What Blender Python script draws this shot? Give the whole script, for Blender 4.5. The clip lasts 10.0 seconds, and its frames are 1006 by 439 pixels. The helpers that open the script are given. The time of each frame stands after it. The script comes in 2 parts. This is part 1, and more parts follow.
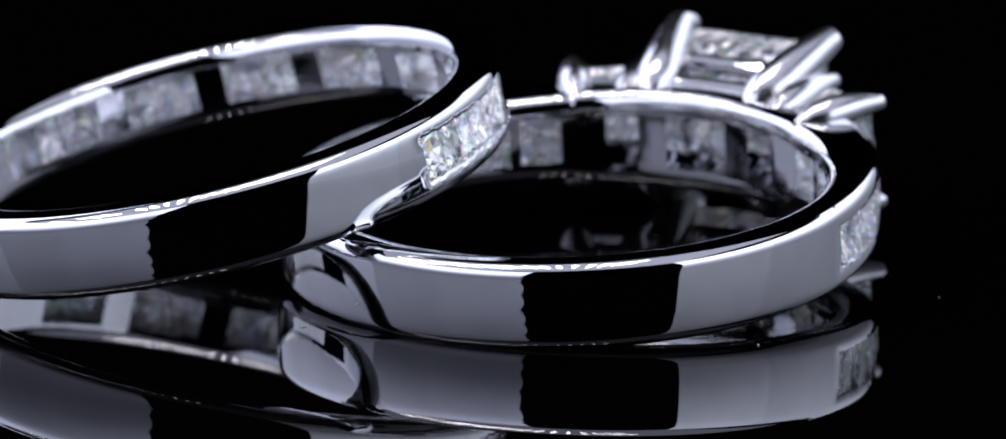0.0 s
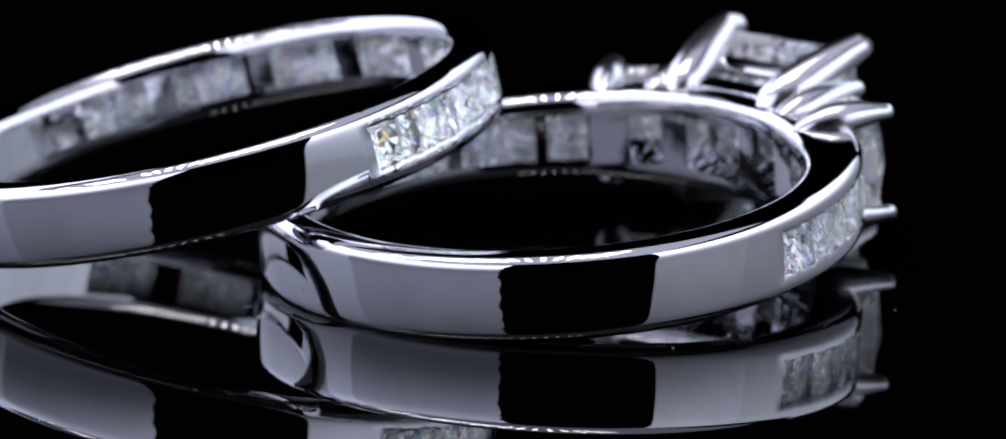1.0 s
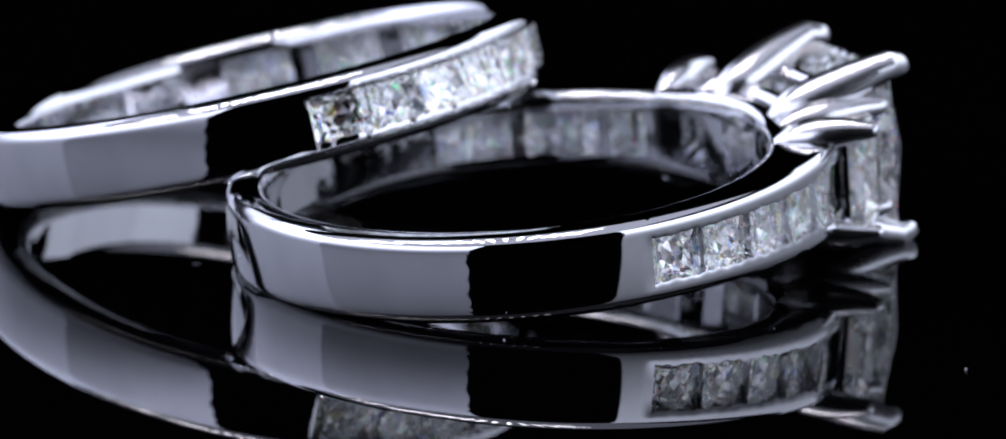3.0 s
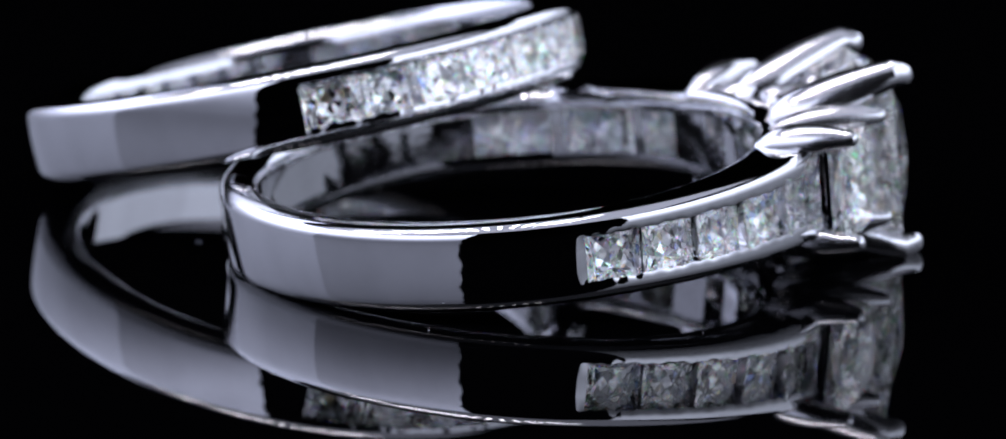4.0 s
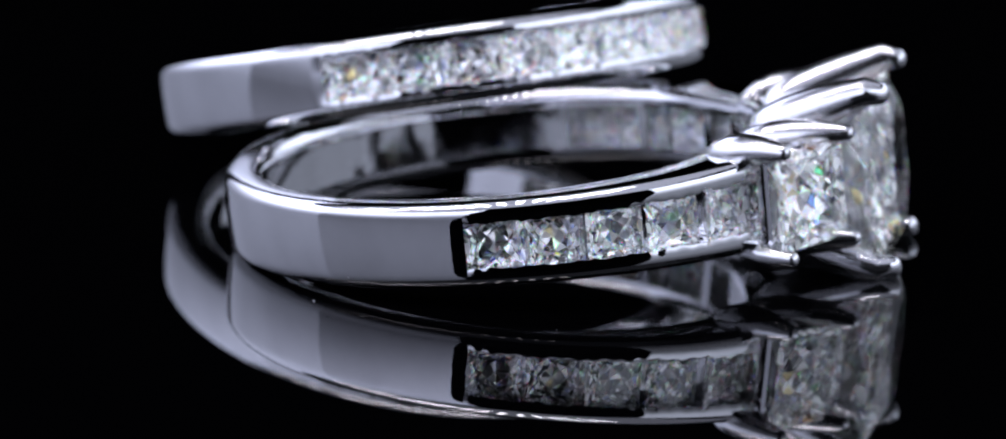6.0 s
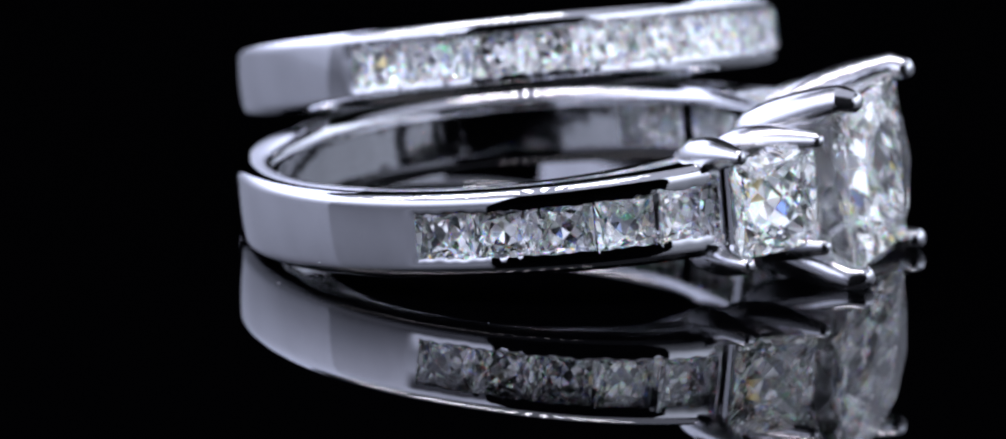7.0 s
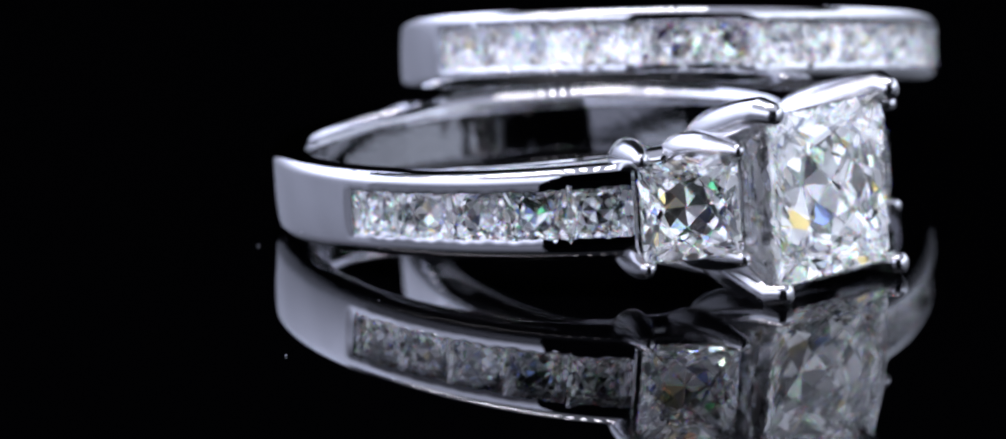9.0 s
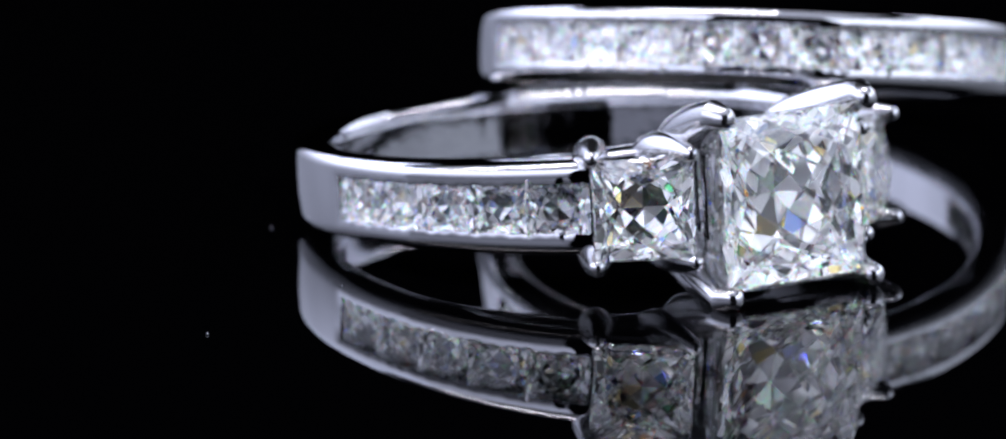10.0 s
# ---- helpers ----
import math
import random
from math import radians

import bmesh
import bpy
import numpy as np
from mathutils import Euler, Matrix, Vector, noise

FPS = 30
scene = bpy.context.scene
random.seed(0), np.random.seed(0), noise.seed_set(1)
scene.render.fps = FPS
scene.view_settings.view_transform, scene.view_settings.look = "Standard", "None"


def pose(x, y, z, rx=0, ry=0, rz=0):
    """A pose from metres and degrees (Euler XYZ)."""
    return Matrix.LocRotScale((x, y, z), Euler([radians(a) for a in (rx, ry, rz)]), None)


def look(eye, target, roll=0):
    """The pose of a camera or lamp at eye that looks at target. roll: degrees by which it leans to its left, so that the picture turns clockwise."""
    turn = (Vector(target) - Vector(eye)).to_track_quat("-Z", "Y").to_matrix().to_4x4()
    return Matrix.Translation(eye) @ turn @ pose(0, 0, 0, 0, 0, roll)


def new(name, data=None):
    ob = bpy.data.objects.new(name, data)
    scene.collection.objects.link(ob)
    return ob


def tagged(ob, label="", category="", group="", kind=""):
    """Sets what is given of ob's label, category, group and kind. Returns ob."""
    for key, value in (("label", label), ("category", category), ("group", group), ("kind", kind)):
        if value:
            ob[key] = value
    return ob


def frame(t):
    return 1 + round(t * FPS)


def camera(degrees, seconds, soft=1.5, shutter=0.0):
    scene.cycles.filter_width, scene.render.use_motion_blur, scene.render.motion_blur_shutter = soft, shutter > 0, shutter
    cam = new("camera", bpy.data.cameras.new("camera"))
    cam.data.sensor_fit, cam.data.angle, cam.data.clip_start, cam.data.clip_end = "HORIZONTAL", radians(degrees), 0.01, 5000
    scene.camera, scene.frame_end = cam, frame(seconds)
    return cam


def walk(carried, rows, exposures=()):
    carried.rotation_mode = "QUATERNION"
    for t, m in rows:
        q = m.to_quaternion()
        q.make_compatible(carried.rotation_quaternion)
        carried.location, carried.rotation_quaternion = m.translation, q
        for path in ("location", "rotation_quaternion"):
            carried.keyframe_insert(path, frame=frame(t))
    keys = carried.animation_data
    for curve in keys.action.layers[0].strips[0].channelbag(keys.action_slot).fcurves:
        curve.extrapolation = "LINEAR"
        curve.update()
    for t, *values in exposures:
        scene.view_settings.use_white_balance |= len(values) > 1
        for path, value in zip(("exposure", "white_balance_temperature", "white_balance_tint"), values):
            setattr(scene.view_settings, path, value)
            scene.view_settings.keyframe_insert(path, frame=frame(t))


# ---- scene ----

MM = 0.001
K = 143 * MM                      # horizontal distance of the camera from the turntable's axis
SECONDS = 10.0

# ---- camera: stands still before the turntable ----
cam = camera(13.92, SECONDS, soft=1.6)
EYE = Vector((0, -K, 0.2427 * K))
YAW, PITCH = -0.03638, 0.23149
AIM = EYE + Vector((math.sin(YAW) * math.cos(PITCH), math.cos(YAW) * math.cos(PITCH), -math.sin(PITCH)))
walk(cam, [(0.0, look(EYE, AIM, -0.14)), (SECONDS, look(EYE, AIM, -0.14))], exposures=[(0.0, 0.16), (SECONDS, 0.16)])
cam.data.dof.use_dof = True
cam.data.dof.focus_distance = 0.135
cam.data.dof.aperture_fstop = 75

# ---- world: a blacked-out studio ----
world = bpy.data.worlds.new("world")
world.use_nodes = True
world.node_tree.nodes["Background"].inputs[0].default_value = (0.5, 0.5, 0.6, 1)
world.node_tree.nodes["Background"].inputs[1].default_value = 0.0006
scene.world = world


# ---- materials ----
def material(name):
    m = bpy.data.materials.new(name)
    m.use_nodes = True
    return m, m.node_tree.nodes, m.node_tree.links


def glow(name, colour, strength):
    m, n, l = material(name)
    n.clear()
    out, em = n.new("ShaderNodeOutputMaterial"), n.new("ShaderNodeEmission")
    em.inputs[0].default_value, em.inputs[1].default_value = (*colour, 1), strength
    l.new(em.outputs[0], out.inputs[0])
    return m


def diffuser(name, colour, low, high, top):
    """A cloth diffuser lit from above: its glow grows with the height, from low at the table to high at top metres."""
    m, n, l = material(name)
    n.clear()
    out, em = n.new("ShaderNodeOutputMaterial"), n.new("ShaderNodeEmission")
    co, xyz, ramp = n.new("ShaderNodeTexCoord"), n.new("ShaderNodeSeparateXYZ"), n.new("ShaderNodeMapRange")
    nz, mul = n.new("ShaderNodeTexNoise"), n.new("ShaderNodeMath")
    ramp.interpolation_type = "SMOOTHSTEP"
    ramp.inputs[1].default_value, ramp.inputs[2].default_value = 0.0, top
    ramp.inputs[3].default_value, ramp.inputs[4].default_value = low, high
    nz.inputs["Scale"].default_value, nz.inputs["Detail"].default_value = 9, 3
    vary = n.new("ShaderNodeMapRange")
    vary.inputs[3].default_value, vary.inputs[4].default_value = 0.82, 1.18
    mul.operation = "MULTIPLY"
    em.inputs[0].default_value = (*colour, 1)
    l.new(co.outputs["Object"], xyz.inputs[0])
    l.new(xyz.outputs["Z"], ramp.inputs[0])
    l.new(co.outputs["Object"], nz.inputs["Vector"])
    l.new(nz.outputs[0], vary.inputs[0])
    l.new(vary.outputs[0], mul.inputs[0])
    l.new(ramp.outputs[0], mul.inputs[1])
    l.new(mul.outputs[0], em.inputs[1])
    l.new(em.outputs[0], out.inputs[0])
    return m


def metal(name, colour, rough, scale, bump):
    m, n, l = material(name)
    b = n["Principled BSDF"]
    b.inputs["Base Color"].default_value = (*colour, 1)
    b.inputs["Metallic"].default_value = 1
    co, fine, coarse = n.new("ShaderNodeTexCoord"), n.new("ShaderNodeTexNoise"), n.new("ShaderNodeTexNoise")
    fine.inputs["Scale"].default_value, fine.inputs["Detail"].default_value = scale * 6, 4
    coarse.inputs["Scale"].default_value, coarse.inputs["Detail"].default_value = scale, 3
    ramp = n.new("ShaderNodeMapRange")
    ramp.inputs[3].default_value, ramp.inputs[4].default_value = rough * 0.6, rough * 1.5
    bp = n.new("ShaderNodeBump")
    bp.inputs["Strength"].default_value, bp.inputs["Distance"].default_value = bump, 0.00002
    l.new(co.outputs["Object"], fine.inputs["Vector"])
    l.new(co.outputs["Object"], coarse.inputs["Vector"])
    l.new(coarse.outputs[0], ramp.inputs[0])
    l.new(ramp.outputs[0], b.inputs["Roughness"])
    l.new(fine.outputs[0], bp.inputs["Height"])
    l.new(bp.outputs[0], b.inputs["Normal"])
    return m


def crystal(name):
    """The clear outside of a stone: mostly see-through, with the strong gloss of a high index."""
    m, n, l = material(name)
    n.clear()
    out, mix = n.new("ShaderNodeOutputMaterial"), n.new("ShaderNodeMixShader")
    clear, gloss = n.new("ShaderNodeBsdfTransparent"), n.new("ShaderNodeBsdfGlossy")
    clear.inputs[0].default_value = (0.99, 0.985, 0.97, 1)
    gloss.inputs["Color"].default_value, gloss.inputs["Roughness"].default_value = (1, 1, 1, 1), 0.004
    edge, power, scale = n.new("ShaderNodeLayerWeight"), n.new("ShaderNodeMath"), n.new("ShaderNodeMapRange")
    power.operation, power.inputs[1].default_value = "POWER", 4
    scale.inputs[3].default_value, scale.inputs[4].default_value = 0.15, 0.80
    l.new(edge.outputs["Facing"], power.inputs[0])
    l.new(power.outputs[0], scale.inputs[0])
    l.new(scale.outputs[0], mix.inputs[0])
    l.new(clear.outputs[0], mix.inputs[1])
    l.new(gloss.outputs[0], mix.inputs[2])
    l.new(mix.outputs[0], out.inputs[0])
    return m


def backs(name):
    """The outer side of a stone's pavilion: most of the light is thrown back, scattered a little by the facets behind it."""
    m, n, l = material(name)
    n.clear()
    out, mix = n.new("ShaderNodeOutputMaterial"), n.new("ShaderNodeMixShader")
    clear, gloss = n.new("ShaderNodeBsdfTransparent"), n.new("ShaderNodeBsdfGlossy")
    co, nz, rough = n.new("ShaderNodeTexCoord"), n.new("ShaderNodeTexVoronoi"), n.new("ShaderNodeMapRange")
    nz.inputs["Scale"].default_value = 1700
    bp = n.new("ShaderNodeBump")
    bp.inputs["Strength"].default_value, bp.inputs["Distance"].default_value = 0.5, 0.0002
    rough.inputs[3].default_value, rough.inputs[4].default_value = 0.06, 0.42
    gloss.inputs["Color"].default_value, mix.inputs[0].default_value = (0.97, 0.97, 0.96, 1), 0.38
    l.new(co.outputs["Object"], nz.inputs["Vector"])
    l.new(nz.outputs["Distance"], bp.inputs["Height"])
    l.new(bp.outputs[0], gloss.inputs["Normal"])
    l.new(nz.outputs["Color"], rough.inputs[0])
    l.new(rough.outputs[0], gloss.inputs["Roughness"])
    l.new(clear.outputs[0], mix.inputs[1])
    l.new(gloss.outputs[0], mix.inputs[2])
    l.new(mix.outputs[0], out.inputs[0])
    return m


def facets(name, shine, spread):
    """The mirroring facets inside a stone, in place of its internal reflections. Some throw a sharp image, some a
    scattered one;
    red, green and blue leave at slightly different angles, and a few facets are tinted, their colour standing in for
    split light."""
    m, n, l = material(name)
    n.clear()
    out, geo = n.new("ShaderNodeOutputMaterial"), n.new("ShaderNodeNewGeometry")
    hashed = n.new("ShaderNodeTexWhiteNoise")
    hashed.noise_dimensions = "1D"
    l.new(geo.outputs["Random Per Island"], hashed.inputs["W"])
    split = n.new("ShaderNodeSeparateColor")
    l.new(hashed.outputs["Color"], split.inputs[0])
    tone = n.new("ShaderNodeMapRange")
    tone.inputs[3].default_value, tone.inputs[4].default_value = 0.72 * shine, 1.05 * shine
    l.new(split.outputs[0], tone.inputs[0])
    cube, blur = n.new("ShaderNodeMath"), n.new("ShaderNodeMapRange")
    cube.operation, cube.inputs[1].default_value = "POWER", 2.4
    blur.inputs[3].default_value, blur.inputs[4].default_value = 0.01, 0.42
    l.new(split.outputs[1], cube.inputs[0])
    l.new(cube.outputs[0], blur.inputs[0])
    # a few facets get a tinted colour in place of dispersed fire
    hue = n.new("ShaderNodeValToRGB")
    hue.color_ramp.interpolation = "CONSTANT"
    stops = hue.color_ramp.elements
    stops[0].position, stops[0].color = 0.0, (1, 1, 1, 1)
    stops[1].position, stops[1].color = 0.945, (1.0, 0.80, 0.30, 1)
    for at, c in ((0.965, (0.35, 0.50, 1.0, 1)), (0.983, (1.0, 0.50, 0.20, 1)), (0.991, (0.25, 1.0, 0.45, 1))):
        stops.new(at).color = c
    l.new(split.outputs[2], hue.inputs[0])
    last = None
    for k, push, share_of in ((None, 0, 0.70), (0, -1, 0.30), (1, 0, 0.30), (2, 1, 0.30)):
        g, add, norm, col = n.new("ShaderNodeBsdfGlossy"), n.new("ShaderNodeVectorMath"), n.new("ShaderNodeVectorMath"), n.new("ShaderNodeMix")
        add.operation, norm.operation = "ADD", "NORMALIZE"
        add.inputs[1].default_value = (0.6 * spread * push, 0.5 * spread * push, 0.65 * spread * push)
        l.new(blur.outputs[0], g.inputs["Roughness"])
        l.new(geo.outputs["Normal"], add.inputs[0])
        l.new(add.outputs[0], norm.inputs[0])
        l.new(norm.outputs[0], g.inputs["Normal"])
        part_of = n.new("ShaderNodeMath")
        part_of.operation, part_of.inputs[1].default_value = "MULTIPLY", share_of
        l.new(tone.outputs[0], part_of.inputs[0])
        own = n.new("ShaderNodeCombineColor")
        for slot in ((0, 1, 2) if k is None else (k,)):
            l.new(part_of.outputs[0], own.inputs[slot])
        col.data_type, col.blend_type = "RGBA", "MULTIPLY"
        col.inputs[0].default_value = 1.0
        l.new(own.outputs[0], col.inputs[6])
        l.new(hue.outputs[0], col.inputs[7])
        l.new(col.outputs[2], g.inputs["Color"])
        if last is None:
            last = g
        else:
            a = n.new("ShaderNodeAddShader")
            l.new(last.outputs[0], a.inputs[0])
            l.new(g.outputs[0], a.inputs[1])
            last = a
    # translucence added to brighten the facets where they are seen from behind
    through_light, both = n.new("ShaderNodeBsdfTranslucent"), n.new("ShaderNodeAddShader")
    passed = n.new("ShaderNodeMapRange")
    passed.inputs[3].default_value, passed.inputs[4].default_value = 0.14, 1.0
    l.new(cube.outputs[0], passed.inputs[0])
    l.new(passed.outputs[0], through_light.inputs[0])
    l.new(last.outputs[0], both.inputs[0])
    l.new(through_light.outputs[0], both.inputs[1])
    l.new(both.outputs[0], out.inputs[0])
    return m


def plain(name, colour, rough, ior=1.5):
    m, n, l = material(name)
    b = n["Principled BSDF"]
    b.inputs["Base Color"].default_value = (*colour, 1)
    b.inputs["Roughness"].default_value = rough
    b.inputs["IOR"].default_value = ior
    return m


def acrylic(name):
    """Black polished acrylic with faint hairline wear in its gloss."""
    m, n, l = material(name)
    b = n["Principled BSDF"]
    b.inputs["Base Color"].default_value = (0.0006, 0.0006, 0.0008, 1)
    b.inputs["IOR"].default_value = 1.345
    co, nz, ramp = n.new("ShaderNodeTexCoord"), n.new("ShaderNodeTexNoise"), n.new("ShaderNodeMapRange")
    nz.inputs["Scale"].default_value, nz.inputs["Detail"].default_value = 120, 5
    ramp.inputs[3].default_value, ramp.inputs[4].default_value = 0.0, 0.012
    l.new(co.outputs["Object"], nz.inputs["Vector"])
    l.new(nz.outputs[0], ramp.inputs[0])
    l.new(ramp.outputs[0], b.inputs["Roughness"])
    return m


WHITE_GOLD = metal("white_gold", (0.80, 0.80, 0.815), 0.011, 260, 0.02)
CLAW_GOLD = metal("claw_gold", (0.82, 0.82, 0.835), 0.19, 420, 0.02)
INNER_GOLD = metal("buffed_inside", (0.80, 0.80, 0.82), 0.028, 330, 0.45)
STONE = crystal("clear_diamond")
STONE_BACK = backs("diamond_back")
FACETS = facets("diamond_facets", 1.0, 0.008)
ACRYLIC = acrylic("black_acrylic")
CLOTH = plain("black_velvet", (0.0012, 0.0012, 0.0014), 0.95)
CASE = plain("black_case", (0.02, 0.02, 0.02), 0.6)
DUST = plain("dust", (0.5, 0.5, 0.52), 0.9)
PANEL_COOL = diffuser("cool_diffuser", (0.90, 0.96, 1.29), 0.16, 1.5, 0.18)
PANEL_COOL_BACK = diffuser("cool_back_diffuser", (0.895, 0.96, 1.30), 0.38, 2.0, 0.18)
PANEL_WARM = diffuser("neutral_diffuser", (0.925, 1.0, 1.26), 0.30, 1.6, 0.18)
PANEL_WARM_BACK = diffuser("neutral_back_diffuser", (0.925, 1.0, 1.26), 0.27, 1.4, 0.18)
PANEL_TOP = glow("top_diffuser", (0.93, 0.98, 1.26), 0.42)
LED = glow("led", (1.05, 1.0, 1.1), 22)


# ---- building helpers ----
def part(name, bm, mat, parent=None, label="", smooth=30):
    me = bpy.data.meshes.new(name)
    bmesh.ops.recalc_face_normals(bm, faces=bm.faces[:])
    bm.to_mesh(me)
    bm.free()
    me.materials.append(mat)
    if smooth:
        for f in me.polygons:
            f.use_smooth = True
        me.set_sharp_from_angle(angle=radians(smooth))
    ob = new(name, me)
    if parent:
        ob.parent = parent
    if label:
        ob["label"] = label
    return ob


def share(name, ob, parent, m):
    """One more piece on the same mesh, at the pose m in its parent's space."""
    o = new(name, ob.data)
    o.parent = parent
    o.matrix_basis = m
    return o


def box(bm, x0, x1, y0, y1, z0, z1):
    m = Matrix.Translation(((x0 + x1) / 2, (y0 + y1) / 2, (z0 + z1) / 2)) @ Matrix.Diagonal((x1 - x0, y1 - y0, z1 - z0, 1))
    return bmesh.ops.create_cube(bm, size=1, matrix=m)["verts"]


def arc(r0, r1, a0, a1, z0, z1, n=40):
    """A curved wall between two radii and two azimuths (degrees)."""
    bm = bmesh.new()
    rows = []
    for i in range(n + 1):
        a = radians(a0 + (a1 - a0) * i / n)
        c, s = math.cos(a), math.sin(a)
        rows.append([bm.verts.new((r * c, r * s, z)) for r, z in ((r0, z0), (r0, z1), (r1, z1), (r1, z0))])
    for p, q in zip(rows, rows[1:]):
        for j in range(4):
            bm.faces.new((p[j], p[(j + 1) % 4], q[(j + 1) % 4], q[j]))
    bm.faces.new(rows[0])
    bm.faces.new(rows[-1][::-1])
    return bm


def tube(bm, points, radii, sides=12, round_end=True, ridge=0.0, up=1):
    """A tapered bar along points; a rounded tip at its end. ridge: how far it narrows towards its upper (or, with up = -1, lower) side."""
    pts = [Vector(p) for p in points]
    if round_end:
        d = (pts[-1] - pts[-2]).normalized()
        r = radii[-1]
        for k in (0.5, 0.8, 0.97):
            pts.append(Vector(points[-1]) + d * r * k)
            radii = list(radii) + [r * math.sqrt(max(0.0, 1 - k * k))]
    rings, ref = [], Vector((0.1, 0.05, up)).normalized()
    for i, p in enumerate(pts):
        d = (pts[min(i + 1, len(pts) - 1)] - pts[max(i - 1, 0)]).normalized()
        u = (ref - d * ref.dot(d)).normalized()
        v = d.cross(u)
        rings.append([bm.verts.new(p + (u * math.cos(2 * math.pi * k / sides) + v * math.sin(2 * math.pi * k / sides) * (1 - ridge * math.cos(2 * math.pi * k / sides))) * radii[i]) for k in range(sides)])
    for a, b in zip(rings, rings[1:]):
        for k in range(sides):
            bm.faces.new((a[k], a[(k + 1) % sides], b[(k + 1) % sides], b[k]))
    bm.faces.new(rings[0][::-1])
    bm.faces.new(rings[-1])


def bend(a, b, c, n=8):
    """Points of a curved line from a to c, drawn towards b."""
    a, b, c = Vector(a), Vector(b), Vector(c)
    return [a * (1 - t) ** 2 + b * 2 * t * (1 - t) + c * t * t for t in (i / n for i in range(n + 1))]


def cut(planes):
    """The convex body within planes (normal, distance)."""
    bm = bmesh.new()
    bmesh.ops.create_cube(bm, size=4)
    for n, d in planes:
        n = Vector(n)
        r = bmesh.ops.bisect_plane(bm, geom=bm.verts[:] + bm.edges[:] + bm.faces[:], dist=1e-5, plane_co=n * (d / n.length_squared), plane_no=n, clear_outer=True)
        edges = [e for e in r["geom_cut"] if isinstance(e, bmesh.types.BMEdge)]
        if len(edges) > 2:
            bmesh.ops.contextual_create(bm, geom=edges)
    bmesh.ops.remove_doubles(bm, verts=bm.verts[:], dist=1e-4)
    return bm


def facet_planes(crown, deep):
    """Planes of a square-cut stone of half-width 1, its girdle at z = 0. deep: how far its pavilion is drawn out."""
    planes = [((0, 0, 1), 0.18 if crown else 0.0)]
    for q in range(4):
        a = q * math.pi / 2
        ca, sa = math.cos(a), math.sin(a)

        def facet(turn, s, at, up):
            t, s = a + radians(turn), radians(s)
            n = Vector((math.cos(t) * math.sin(s), math.sin(t) * math.sin(s), math.cos(s) * (1 if up else -1)))
            if not up:
                n.z /= deep
            at = Vector((ca * at[0] - sa * at[1], sa * at[0] + ca * at[1], at[2] * (1 if up else deep)))
            planes.append((n, n.dot(at)))

        planes.append(((ca, sa, 0), 1.0))
        if crown:
            facet(0, 46, (1, 0, 0.03), True)
            facet(0, 31, (0.93, 0, 0.10), True)
            facet(45, 27, (0.985, 0.985, 0.032), True)
            for side in (-20, 20):
                facet(side, 24, (0.87, 0, 0.13), True)
        facet(0, 62, (1, 0, -0.05), False)
        for side in (-1, 1):
            facet(9 * side, 53, (0, 0, -1.56), False)
            facet(19 * side, 46, (0, 0, -1.36), False)
            facet(33 * side, 41, (0, 0, -1.25), False)
    return planes


def princess(half):
    """The clear outside of a square-cut stone: table up, girdle at z = 0, chevron facets below."""
    bm = cut(facet_planes(True, 1.0))
    bmesh.ops.scale(bm, vec=(half, half, half), verts=bm.verts[:])
    return bm


def sparkle(half, lines, lean, lift, seed):
    """The facets that show through the table: the pavilion as the stone's index foreshortens it, broken up by the
    crown's edges along lines and their mirror images. Each piece is an added mirror that stands in for two internal
    reflections: it leans sideways by about lean degrees, and by about lift degrees towards y, the upper side."""
    rnd = random.Random(seed)
    bm = cut(facet_planes(False, 0.40))
    bmesh.ops.delete(bm, geom=[f for f in bm.faces if f.normal.z > 0.9], context="FACES")
    for turn, off in lines:
        for q in range(8):
            a = radians(turn if q % 2 else -turn) + (q // 2) * math.pi / 2 + radians(rnd.uniform(-6, 6))
            n = Vector((math.cos(a), math.sin(a), 0.25))
            bmesh.ops.bisect_plane(bm, geom=bm.verts[:] + bm.edges[:] + bm.faces[:], dist=1e-5, plane_co=Vector((math.cos(a), math.sin(a), 0)) * off, plane_no=n)
    bmesh.ops.split_edges(bm, edges=bm.edges[:])
    for f in bm.faces:
        c = f.calc_center_median()
        n = f.normal if f.normal.z > 0 else -f.normal
        far, near = max(abs(c.x), abs(c.y)), min(abs(c.x), abs(c.y))
        twin = random.Random(seed * 1000 + round(far * 6) * 20 + round(near * 6) * 2 + (abs(c.x) > abs(c.y)))
        side = twin.gauss(0, lean) * (1 if c.x > 0 else -1) + rnd.gauss(0, 5)
        rise = twin.gauss(lift, 8) + rnd.gauss(0, 3)
        aim = Vector((math.tan(radians(side)) + 0.35 * n.x, math.tan(radians(rise)) + 0.25 * n.y, 1)).normalized()
        turn = n.rotation_difference(aim).to_matrix()
        for v in f.verts:
            v.co = c + turn @ (v.co - c) * 1.06
            v.co *= 0.962
            v.co.z -= 0.01
    bmesh.ops.scale(bm, vec=(half, half, half), verts=bm.verts[:])
    return bm


def stone(name, half, lines, seed, parent, label="", lean=18, lift=13):
    ob = part(name, princess(half), STONE, parent, label, smooth=0)
    ob.visible_shadow = False
    ob.data.materials.append(STONE_BACK)
    for f in ob.data.polygons:
        f.material_index = 1 if f.normal.z < -0.1 else 0
    # mirror pieces added inside the clear stone, standing in for its internal reflections
    part("pavilion", sparkle(half, lines, lean, lift, seed), FACETS, ob, smooth=0)
    return ob


def again(ob, parent, m):
    """One more stone on the same meshes."""
    o = share("channel_stone", ob, parent, m)
    o.visible_shadow = False
    share("pavilion", ob.children[0], o, Matrix())
    return o


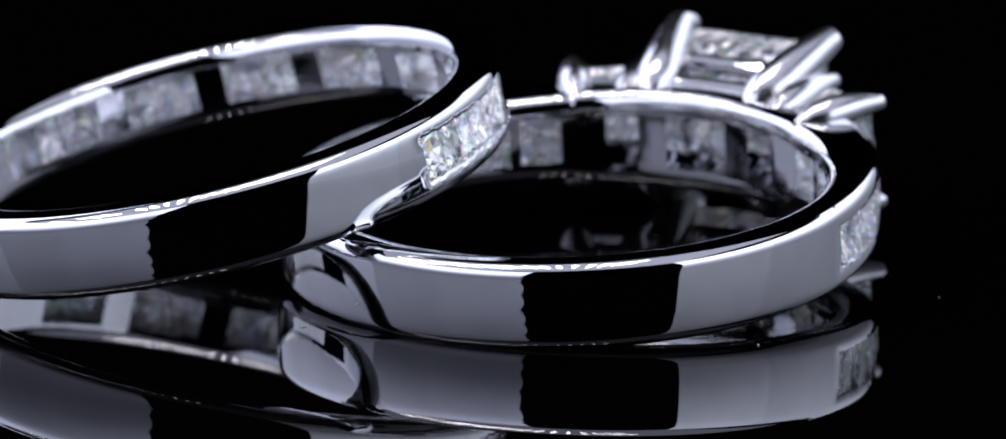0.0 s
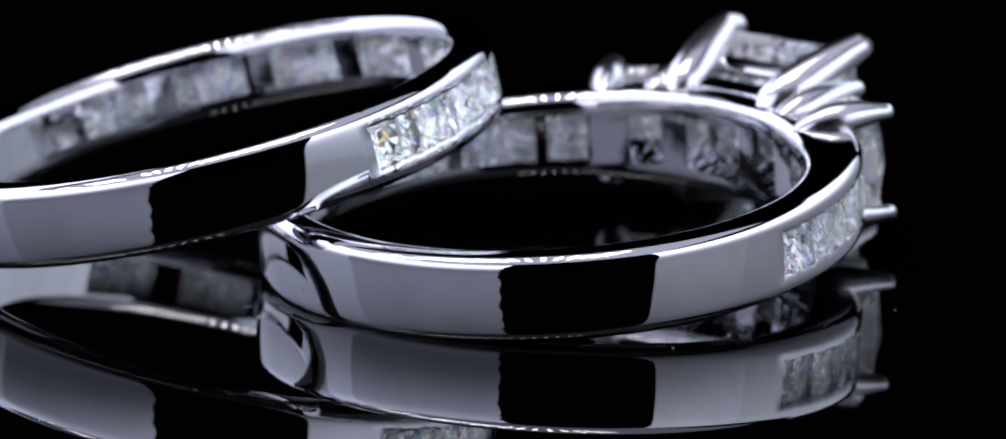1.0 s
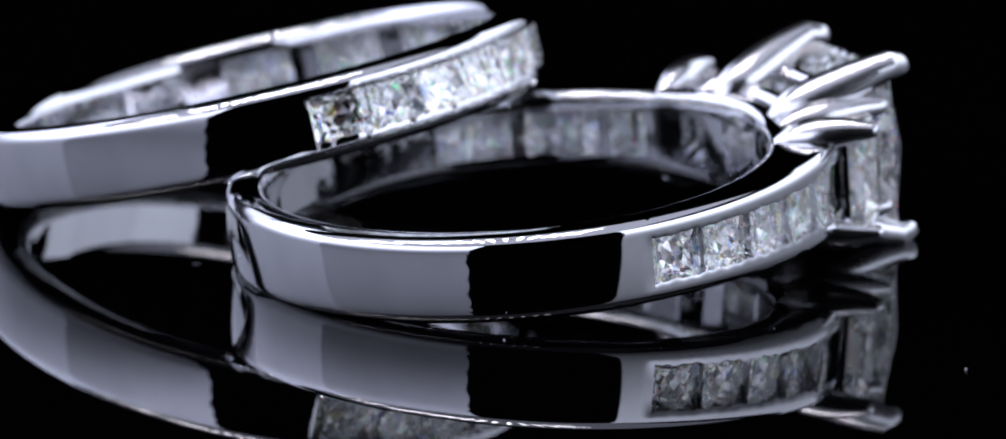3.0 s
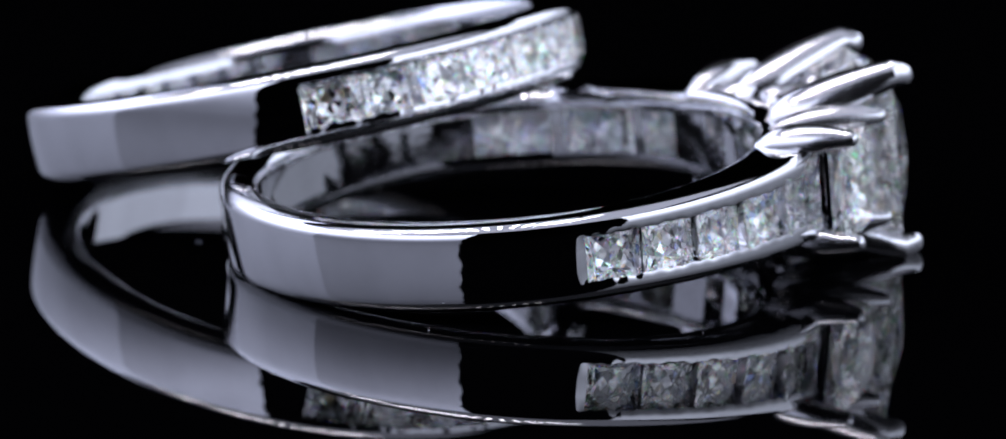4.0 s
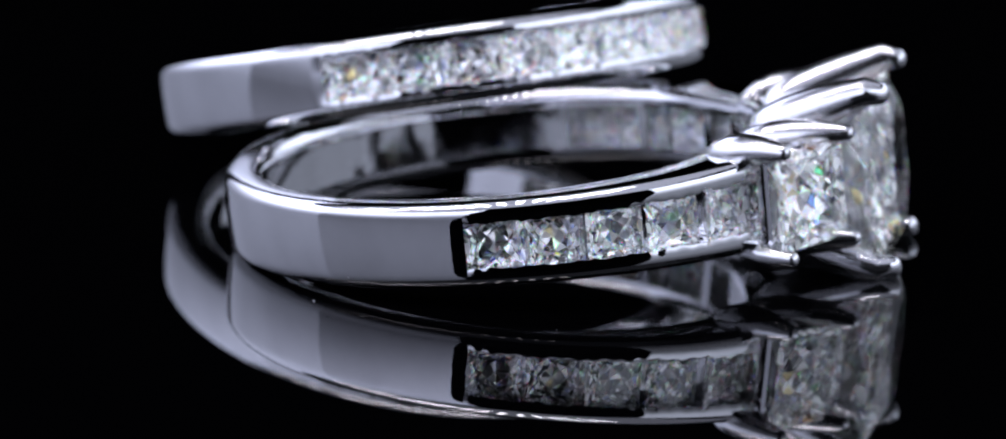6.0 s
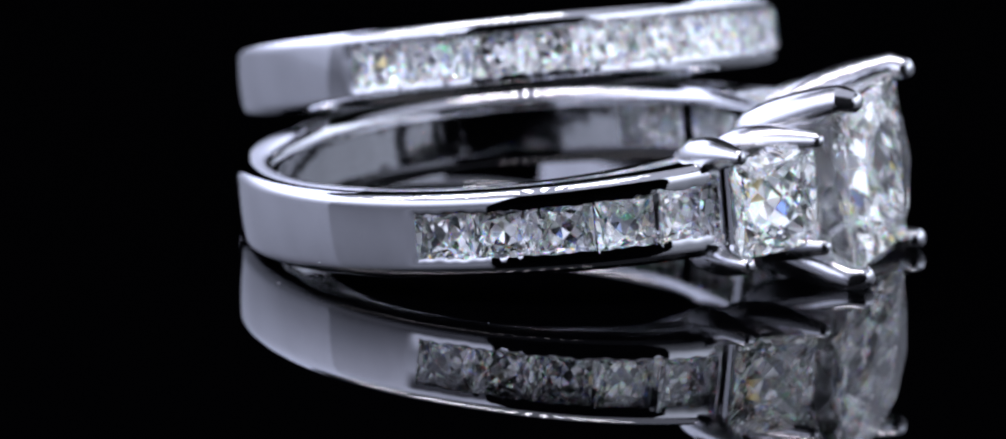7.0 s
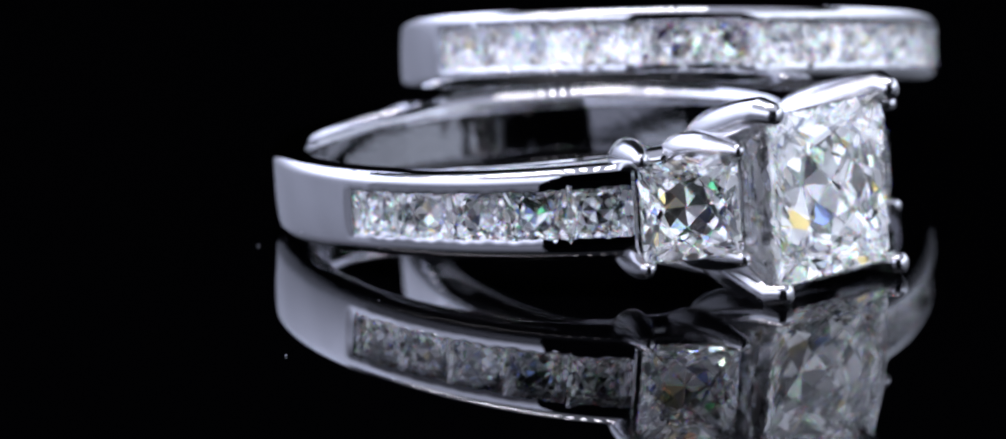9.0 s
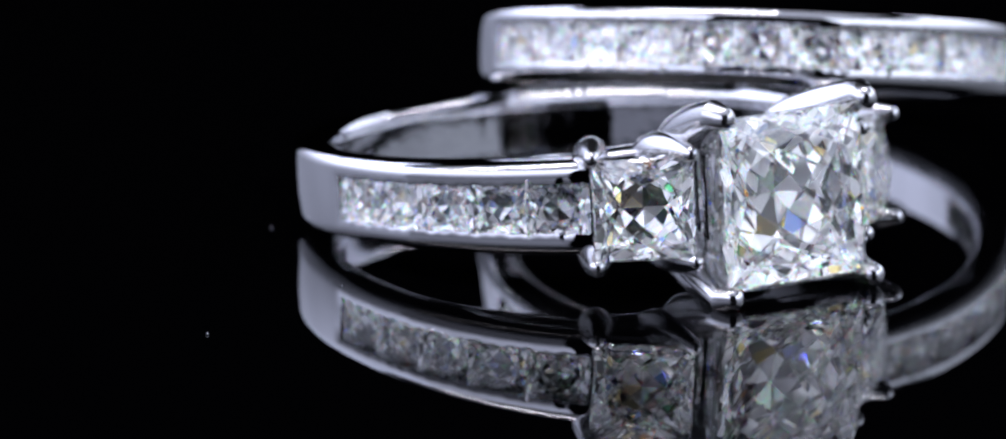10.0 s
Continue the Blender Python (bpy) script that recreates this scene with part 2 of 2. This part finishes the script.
def band(outer, inner, half_at, channels, groove, windows, crown=0.11, c_out=0.48, c_in=0.50, deep_in=0.68, bevel=9, lip=0.06):
    """A ring band about z. outer(a): its outer radius at the angle a in degrees. channels: angles between which a groove is
    cut for stones, (a0, a1, half its width), its rim rounded off by lip; windows: angles between which the band is pierced under them."""
    marks = {i / 2 for i in range(720)}
    for a0, a1, _ in channels:
        marks |= {round(a0 % 360, 4), round(a1 % 360, 4)}
    for a0, a1 in windows:
        marks |= {round(a0 % 360, 4), round(a1 % 360, 4)}
    marks = sorted(marks)

    def within(a, spans):
        return any((a - s[0]) % 360 < (s[1] - s[0]) for s in spans)

    def section(a, cut):
        ro, half = outer(a), half_at(a)
        gz = channels[0][2] * half / half_at(180 if len(channels) > 1 else 0) + 0.02 * math.sin(a * 0.7) + 0.02 * math.sin(a * 1.9 + 1)
        pts = []
        tip = math.atan(2 * crown * (half - c_out) / half ** 2)
        ze = half - c_out + c_out * math.sin(tip)
        rc = ro - crown * (ze / half) ** 2 - c_out * math.cos(tip)
        for k in range(bevel):
            t = -math.pi / 2 + k * (math.pi / 2 - tip) / (bevel - 1)
            pts.append((rc + c_out * math.cos(t), -half + c_out + c_out * math.sin(t)))
        z1 = min((ze + gz) / 2, gz + 0.2)
        end = min(abs((a - e + 180) % 360 - 180) for c in channels for e in c[:2])
        dip = lip if cut else lip * max(0.0, 1 - end / 2.4)
        pts.append((ro - crown * (z1 / half) ** 2, -z1))
        pts.append((ro - dip - crown * (gz / half) ** 2, -gz))
        if cut:
            pts.append((ro - groove, -gz))
        else:
            pts.append((ro - dip - crown * (gz * 0.4 / half) ** 2, -gz * 0.4))
        low = pts
        up = [(r, -z) for r, z in reversed(low)]
        inn = []
        for k in range(5):
            t = math.pi / 2 - k * math.pi / 8
            inn.append((inner + c_in - c_in * math.cos(t), half - deep_in + deep_in * math.sin(t)))
        inn.append((inner, min(gz, half - deep_in - 0.02)))
        inn += [(r, -z) for r, z in reversed(inn)]
        return low + up + inn

    bm = bmesh.new()
    rows = []

    def row(a, cut):
        c, s = math.cos(radians(a)), math.sin(radians(a))
        rows.append((a, [bm.verts.new((r * MM * c, r * MM * s, z * MM)) for r, z in section(a, cut)]))

    for a in marks:
        before, after = within(a - 1e-3, channels), within(a + 1e-3, channels)
        row(a, before)
        if after != before:
            row(a, after)
    n = len(rows[0][1])
    g0, g1 = bevel + 2, bevel + 3
    i0, i1 = 2 * g1 + 5, 2 * g1 + 6
    rows.append((rows[0][0] + 360, rows[0][1]))
    for (a, p), (b, q) in zip(rows, rows[1:]):
        mid = (a + b) / 2
        hole = b - a > 1e-6 and within(mid, windows)
        for j in range(n):
            k = (j + 1) % n
            if hole and j in (g0, i0):
                continue
            face = bm.faces.new((p[j], p[k], q[k], q[j]))
            if i0 - 2 <= j <= i0 + 2:
                face.material_index = 1
        if hole:
            bm.faces.new((p[g0], q[g0], q[i1], p[i1]))
            bm.faces.new((p[g1], p[i0], q[i0], q[g1]))
    for k, (a, p) in enumerate(rows[:-1]):
        prev = within(a - 1e-3, windows)
        nxt = within(a + 1e-3, windows)
        if prev != nxt and (k == 0 or rows[k - 1][0] != a):
            bm.faces.new((p[g0], p[g1], p[i0], p[i1]))
    return bm


# ---- the studio round the turntable ----
tabletop = tagged(part("tabletop", (lambda b: (box(b, -1.2, 1.2, -1.2, 1.2, -0.05, -0.012), b)[1])(bmesh.new()), ACRYLIC, smooth=0),
                  "black polished table under the turntable", "table", kind="structure")
for nm, (x0, x1, y0, y1, z0, z1) in {"wall_back": (-1.2, 1.2, 1.2, 1.25, -0.05, 1.2), "wall_front": (-1.2, 1.2, -1.25, -1.2, -0.05, 1.2),
                                     "wall_left": (-1.25, -1.2, -1.25, 1.25, -0.05, 1.2), "wall_right": (1.2, 1.25, -1.25, 1.25, -0.05, 1.2),
                                     "ceiling": (-1.25, 1.25, -1.25, 1.25, 1.2, 1.25)}.items():
    b = bmesh.new()
    box(b, x0, x1, y0, y1, z0, z1)
    tagged(part(nm, b, CLOTH, smooth=0), "black velvet studio wall" if nm != "ceiling" else "black velvet studio ceiling", "wall" if nm != "ceiling" else "ceiling", kind="structure")


def light_panel(a0, a1, mat, label, radius=0.340, scallop=0.0):
    """A curved, glowing diffuser that stands on the table; azimuths in degrees from +x. scallop: how far its edge at a1 waves, in degrees."""
    thing = tagged(new("light_panel"), label, "light panel", group="light panels round the turntable")
    bm = arc(radius, radius + 0.002, a0, a1 - scallop, -0.008, 0.30)
    if scallop:
        last = None
        for i in range(106):
            z = -0.008 + 0.308 * i / 105
            a = radians(a1 - scallop + 0.01 + scallop * (0.55 * abs(math.sin(z * math.pi / 0.036)) + 0.45 * abs(math.sin(z * math.pi / 0.085 + 1))))
            b = radians(a1 - scallop - 0.05)
            now = [bm.verts.new((radius * math.cos(t), radius * math.sin(t), z)) for t in (b, a)]
            if last:
                bm.faces.new((last[0], last[1], now[1], now[0]))
            last = now
    part("diffuser", bm, mat, thing)
    part("back_shell", arc(radius + 0.004, radius + 0.012, a0, a1 - scallop, -0.012, 0.305), CASE, thing)
    return thing


light_panel(270 - 79, 270 - 17.5, PANEL_COOL, "cool white curved diffuser panel standing beside the turntable", scallop=1.8)
light_panel(270 - 152, 270 - 79, PANEL_COOL_BACK, "cool white curved diffuser panel standing behind the turntable", 0.3405)
light_panel(270 + 40, 270 + 79, PANEL_WARM, "neutral white curved diffuser panel standing beside the turntable")
light_panel(270 + 79, 270 + 152, PANEL_WARM_BACK, "neutral white curved diffuser panel standing behind the turntable", 0.3405)

# overhead soft box with a row of small lamps under it, hung from the ceiling
overhead = tagged(new("overhead_light"), "flat overhead soft light with a row of bright small lamps", "lamp")
b = bmesh.new()
box(b, -0.335, 0.24, -0.27, 0.13, 0.314, 0.330)
part("housing", b, CASE, overhead, smooth=0)
b = bmesh.new()
box(b, -0.33, 0.235, -0.265, 0.125, 0.3115, 0.3135)
part("diffuser", b, PANEL_TOP, overhead, smooth=0)
b = bmesh.new()
box(b, -0.325, 0.055, -0.037, -0.023, 0.3050, 0.311)
part("lamp_rail", b, CASE, overhead, smooth=0)
for x in (-0.2, 0.2):
    b = bmesh.new()
    tube(b, [(x, -0.05, 0.33), (x, -0.05, 1.2)], [0.004, 0.004], 10, False)
    part("hanger", b, CASE, overhead)
lamp = None
for x in [-0.317, -0.249, -0.230, -0.210] + [-0.1665 + 0.0152 * i for i in range(15)]:
    if lamp is None:
        b = bmesh.new()
        tube(b, [(0, -0.06, 0), (0, 0.06, 0)], [0.0013, 0.0013], 10, True)
        lamp = part("lamp", b, LED, overhead)
        lamp.location = (x, -0.03, 0.3035)
    else:
        share("lamp", lamp, overhead, pose(x, -0.03, 0.3035))

# ---- the turntable ----
turntable = tagged(new("turntable"), "black polished acrylic turntable disc that mirrors the rings", "turntable")
b = bmesh.new()
bmesh.ops.create_cone(b, cap_ends=True, segments=128, radius1=0.33, radius2=0.33, depth=0.006)
bmesh.ops.translate(b, verts=b.verts[:], vec=(0, 0, -0.003))
part("top_plate", b, ACRYLIC, turntable)
b = bmesh.new()
bmesh.ops.create_cone(b, cap_ends=True, segments=96, radius1=0.30, radius2=0.30, depth=0.0055)
bmesh.ops.translate(b, verts=b.verts[:], vec=(0, 0, -0.009))
part("base_plate", b, CASE, turntable)


# ---- the rings ----
def seated(stone, m):
    stone.matrix_basis = m
    return stone


def radial(r, a, z=0.0):
    """A pose on the band at the angle a in degrees: z outwards, y along the ring's axis, x along the band."""
    t = radians(a)
    o = Vector((math.cos(t), math.sin(t), 0))
    axis = Vector((0, 0, 1))
    x = axis.cross(o)
    m = Matrix((x, axis, o)).transposed().to_4x4()
    m.translation = o * r * MM + axis * z * MM
    return m


# (angle, distance) of the crown edges that break up a stone's pavilion
FEW = ((0, 0.66), (38, 0.26), (16, 0.44), (28, 0.62), (8, 0.84))
SOME = ((0, 0.74), (40, 0.22), (22, 0.42), (30, 0.64), (14, 0.86), (43, 0.50))
MANY = ((0, 0.78), (41, 0.20), (21, 0.44), (12, 0.84), (31, 0.66), (36, 0.90), (17, 0.94), (26, 0.74))
RE = 10.28                         # engagement ring's outer radius
E_IN, E_HALF = 8.75, 1.48


def shoulder(a):
    """0 on the plain shank, growing to 1 beside the head."""
    d = abs((a + 180) % 360 - 180)
    t = min(1.0, max(0.0, (88 - d) / 57))
    return t * t * (1.5 - 0.5 * t)


def eng_outer(a):
    d = abs((a + 180) % 360 - 180)
    return RE * 0.985 if d < 30.5 else RE * (1 + 0.105 * shoulder(a))


def eng_half(a):
    d = abs((a + 180) % 360 - 180)
    return E_HALF * (1 + 0.12 * shoulder(a)) + (0.25 * (1 - d / 31) ** 0.5 if d < 31 else 0)


def engagement_ring():
    """Head towards +x; the ring lies about z."""
    thing = tagged(new("engagement_ring"), "polished white gold ring with three large square diamonds, lying flat", "ring", group="pair of diamond rings")
    win = []
    pitch = 57 / 5
    for sgn in (-1, 1):
        for w0, w1 in ((0.15, 1.0), (1.25, 2.85), (3.15, 4.8)):
            a, c = sgn * (32 + w0 * pitch), sgn * (32 + w1 * pitch)
            win.append((min(a, c), max(a, c)))
    win += [(-8, 8), (-23, -15), (15, 23)]
    part("shank", band(eng_outer, E_IN, eng_half, [(31, 88, 0.78), (272, 329, 0.78)], 1.36, win), WHITE_GOLD, thing).data.materials.append(INNER_GOLD)
    small = [stone("channel_stone", 1.02 * MM, FEW, s, thing) for s in range(1, 8)]
    k = 0
    for sgn in (-1, 1):
        for i in range(5):
            a = sgn * (31 + (i + 0.5) * pitch)
            r = eng_outer(a) - 0.31
            m = radial(r, a, 0) @ pose(0, 0, 0, random.uniform(-2, 2), random.uniform(-2, 2) - sgn * 5) @ Matrix.Diagonal((1 + 0.1 * shoulder(a), 1, 0.85, 1))
            seated(small[k], m) if k < 7 else again(small[k - 6], thing, m)
            k += 1
    # centre stone on its four-claw basket
    seated(stone("centre_stone", 2.98 * MM, MANY, 5, thing, "large square-cut clear diamond"), radial(13.45, 0))
    basket = part("centre_basket", frame_loop(11.6, 0, 0, 2.1, 2.2, 0.36), WHITE_GOLD, thing)
    part("lower_rail", frame_loop(10.1, 0, 0, 1.85, 1.75, 0.42), WHITE_GOLD, basket)
    for sy in (-1, 1):
        for sz in (-1, 1):
            b = bmesh.new()
            pts = bend((9.0, 2.0 * sy, 1.4 * sz), (11.0, 2.6 * sy, 2.5 * sz), (13.30, 3.08 * sy, 3.16 * sz))
            pts += [Vector((13.66, 2.98 * sy, 3.08 * sz))]
            tube(b, [p * MM for p in pts], [x * MM for x in (0.34, 0.74, 0.86, 0.86, 0.82, 0.76, 0.69, 0.61, 0.52, 0.43)], 18, ridge=0.15, up=sz)
            part("claw", b, CLAW_GOLD, basket)
    # side stones
    for sy in (-1, 1):
        n = Vector((0.83, 0.555 * sy, 0))
        t = Vector((-0.555, 0.83 * sy, 0))
        c = Vector((11.55, 4.92 * sy, 0))
        m = Matrix((t * sy, Vector((0, 0, 1)), n)).transposed().to_4x4()
        m.translation = (c - n * 0.15) * MM
        seated(stone("side_stone", 1.74 * MM, SOME, 8 + sy, thing, "square-cut clear diamond"), m)
        sb = part("side_basket", frame_loop_at(c - n * 0.95, t, 1.3, 1.35, 0.24), WHITE_GOLD, thing)
        part("lower_rail", frame_loop_at(c - n * 1.9, t, 1.0, 1.25, 0.26), WHITE_GOLD, sb)
        for e in (-1, 1):
            for sz in (-1, 1):
                tip = c + t * 1.66 * e + Vector((0, 0, 1.86 * sz)) + n * 0.1
                foot = Vector((8.25 - 0.35 * e, (3.85 + 0.75 * e) * sy, 1.45 * sz))
                b = bmesh.new()
                pts = bend(foot, (foot + tip) / 2 + Vector((0.1, 0, 0.28 * sz)), tip, 6)
                tube(b, [p * MM for p in pts], [x * MM for x in (0.28, 0.54, 0.64, 0.62, 0.54, 0.42, 0.30)], 16, ridge=0.15, up=sz)
                part("claw", b, CLAW_GOLD, sb)
    return thing


def frame_loop_at(c, t, a, h, r):
    """A square rail of rounded wire about c, spanned by t and z."""
    bm = bmesh.new()
    z = Vector((0, 0, 1))
    cs = [c + t * a * i + z * h * j for i, j in ((-1, -1), (1, -1), (1, 1), (-1, 1))]
    for i in range(4):
        p, q = cs[i], cs[(i + 1) % 4]
        d = (q - p).normalized() * r * 0.4
        tube(bm, [(p - d) * MM, (q + d) * MM], [r * MM, r * MM], 10, False)
    return bm


def frame_loop(x, y, z, a, h, r):
    return frame_loop_at(Vector((x, y, z)), Vector((0, 1, 0)), a, h, r)


RW = 10.66                         # wedding band's outer radius
W_IN, W_HALF = 9.0, 1.43


def wedding_band():
    """Stones from 0 to 180 degrees about z."""
    thing = tagged(new("wedding_band"), "polished white gold band with channel-set diamonds, leaning on the other ring", "ring", group="pair of diamond rings")
    count, span = 15, 180.0
    pitch = span / count
    win = [(span - (i + 1) * 2 * pitch + 5.9, span - i * 2 * pitch - 0.9) for i in range(7)]
    part("shank", band(lambda a: RW, W_IN, lambda a: W_HALF, [(0, span, 0.76)], 1.42, win), WHITE_GOLD, thing).data.materials.append(INNER_GOLD)
    small = [stone("channel_stone", 1.085 * MM, FEW, s, thing) for s in range(21, 29)]
    for i in range(count):
        m = radial(RW - 0.30, (i + 0.5) * pitch) @ pose(0, 0, 0, random.uniform(-2, 2), random.uniform(-2, 2)) @ Matrix.Diagonal((1, 1, 0.85, 1))
        seated(small[i], m) if i < 8 else again(small[i * 3 % 8], thing, m)
    return thing


def lying(x, y, z, nx, ny, turn):
    """The pose of a ring whose axis leans to (nx, ny), turned about that axis so that its own x points to the azimuth turn."""
    n = Vector((nx, ny, math.sqrt(1 - nx * nx - ny * ny)))
    d = Vector((math.cos(radians(turn)), math.sin(radians(turn)), 0))
    u = (d - n * d.dot(n)).normalized()
    m = Matrix((u, n.cross(u), n)).transposed().to_4x4()
    m.translation = (x * K, y * K, z * K)
    return m


ENG_POSE = lying(-0.0183, -0.0298, 0.0156, -0.0371, -0.0809, 60.2)
WED_POSE = lying(-0.1078, -0.0213, 0.0282, -0.2120, -0.0710, -39)
eng_ring = engagement_ring()
wed_ring = wedding_band()


# ---- specks of dust on the turntable ----
dust_mesh = bmesh.new()
rnd = random.Random(4)
for x, y, r in ((0.1228, -0.054, 0.05), (0.025, -0.0943, 0.035), (0.069, -0.049, 0.025), (-0.0556, -0.0325, 0.02)):
    v = bmesh.ops.create_icosphere(dust_mesh, subdivisions=1, radius=r * MM)["verts"]
    bmesh.ops.translate(dust_mesh, verts=v, vec=(x * K, y * K, r * MM * 0.8))
    for w in v:
        w.co += Vector((rnd.uniform(-1, 1), rnd.uniform(-1, 1), rnd.uniform(-0.3, 0.3))) * r * MM * 0.35
tube(dust_mesh, [(p[0] * K, p[1] * K, 0.03 * MM) for p in ((-0.0790, -0.0795), (-0.0800, -0.0807), (-0.0806, -0.0803))], [0.012 * MM] * 3, 6)
dust = tagged(part("dust", dust_mesh, DUST), "pale specks of dust lying on the black turntable", "dust", kind="stuff")


# ---- the turning ----
def motions():
    rate = 11.515
    for thing, start in ((turntable, Matrix()), (dust, Matrix()), (eng_ring, ENG_POSE), (wed_ring, WED_POSE)):
        walk(thing, [(i / 10, pose(0, 0, 0, 0, 0, -rate * i / 10) @ start) for i in range(101)])


motions()
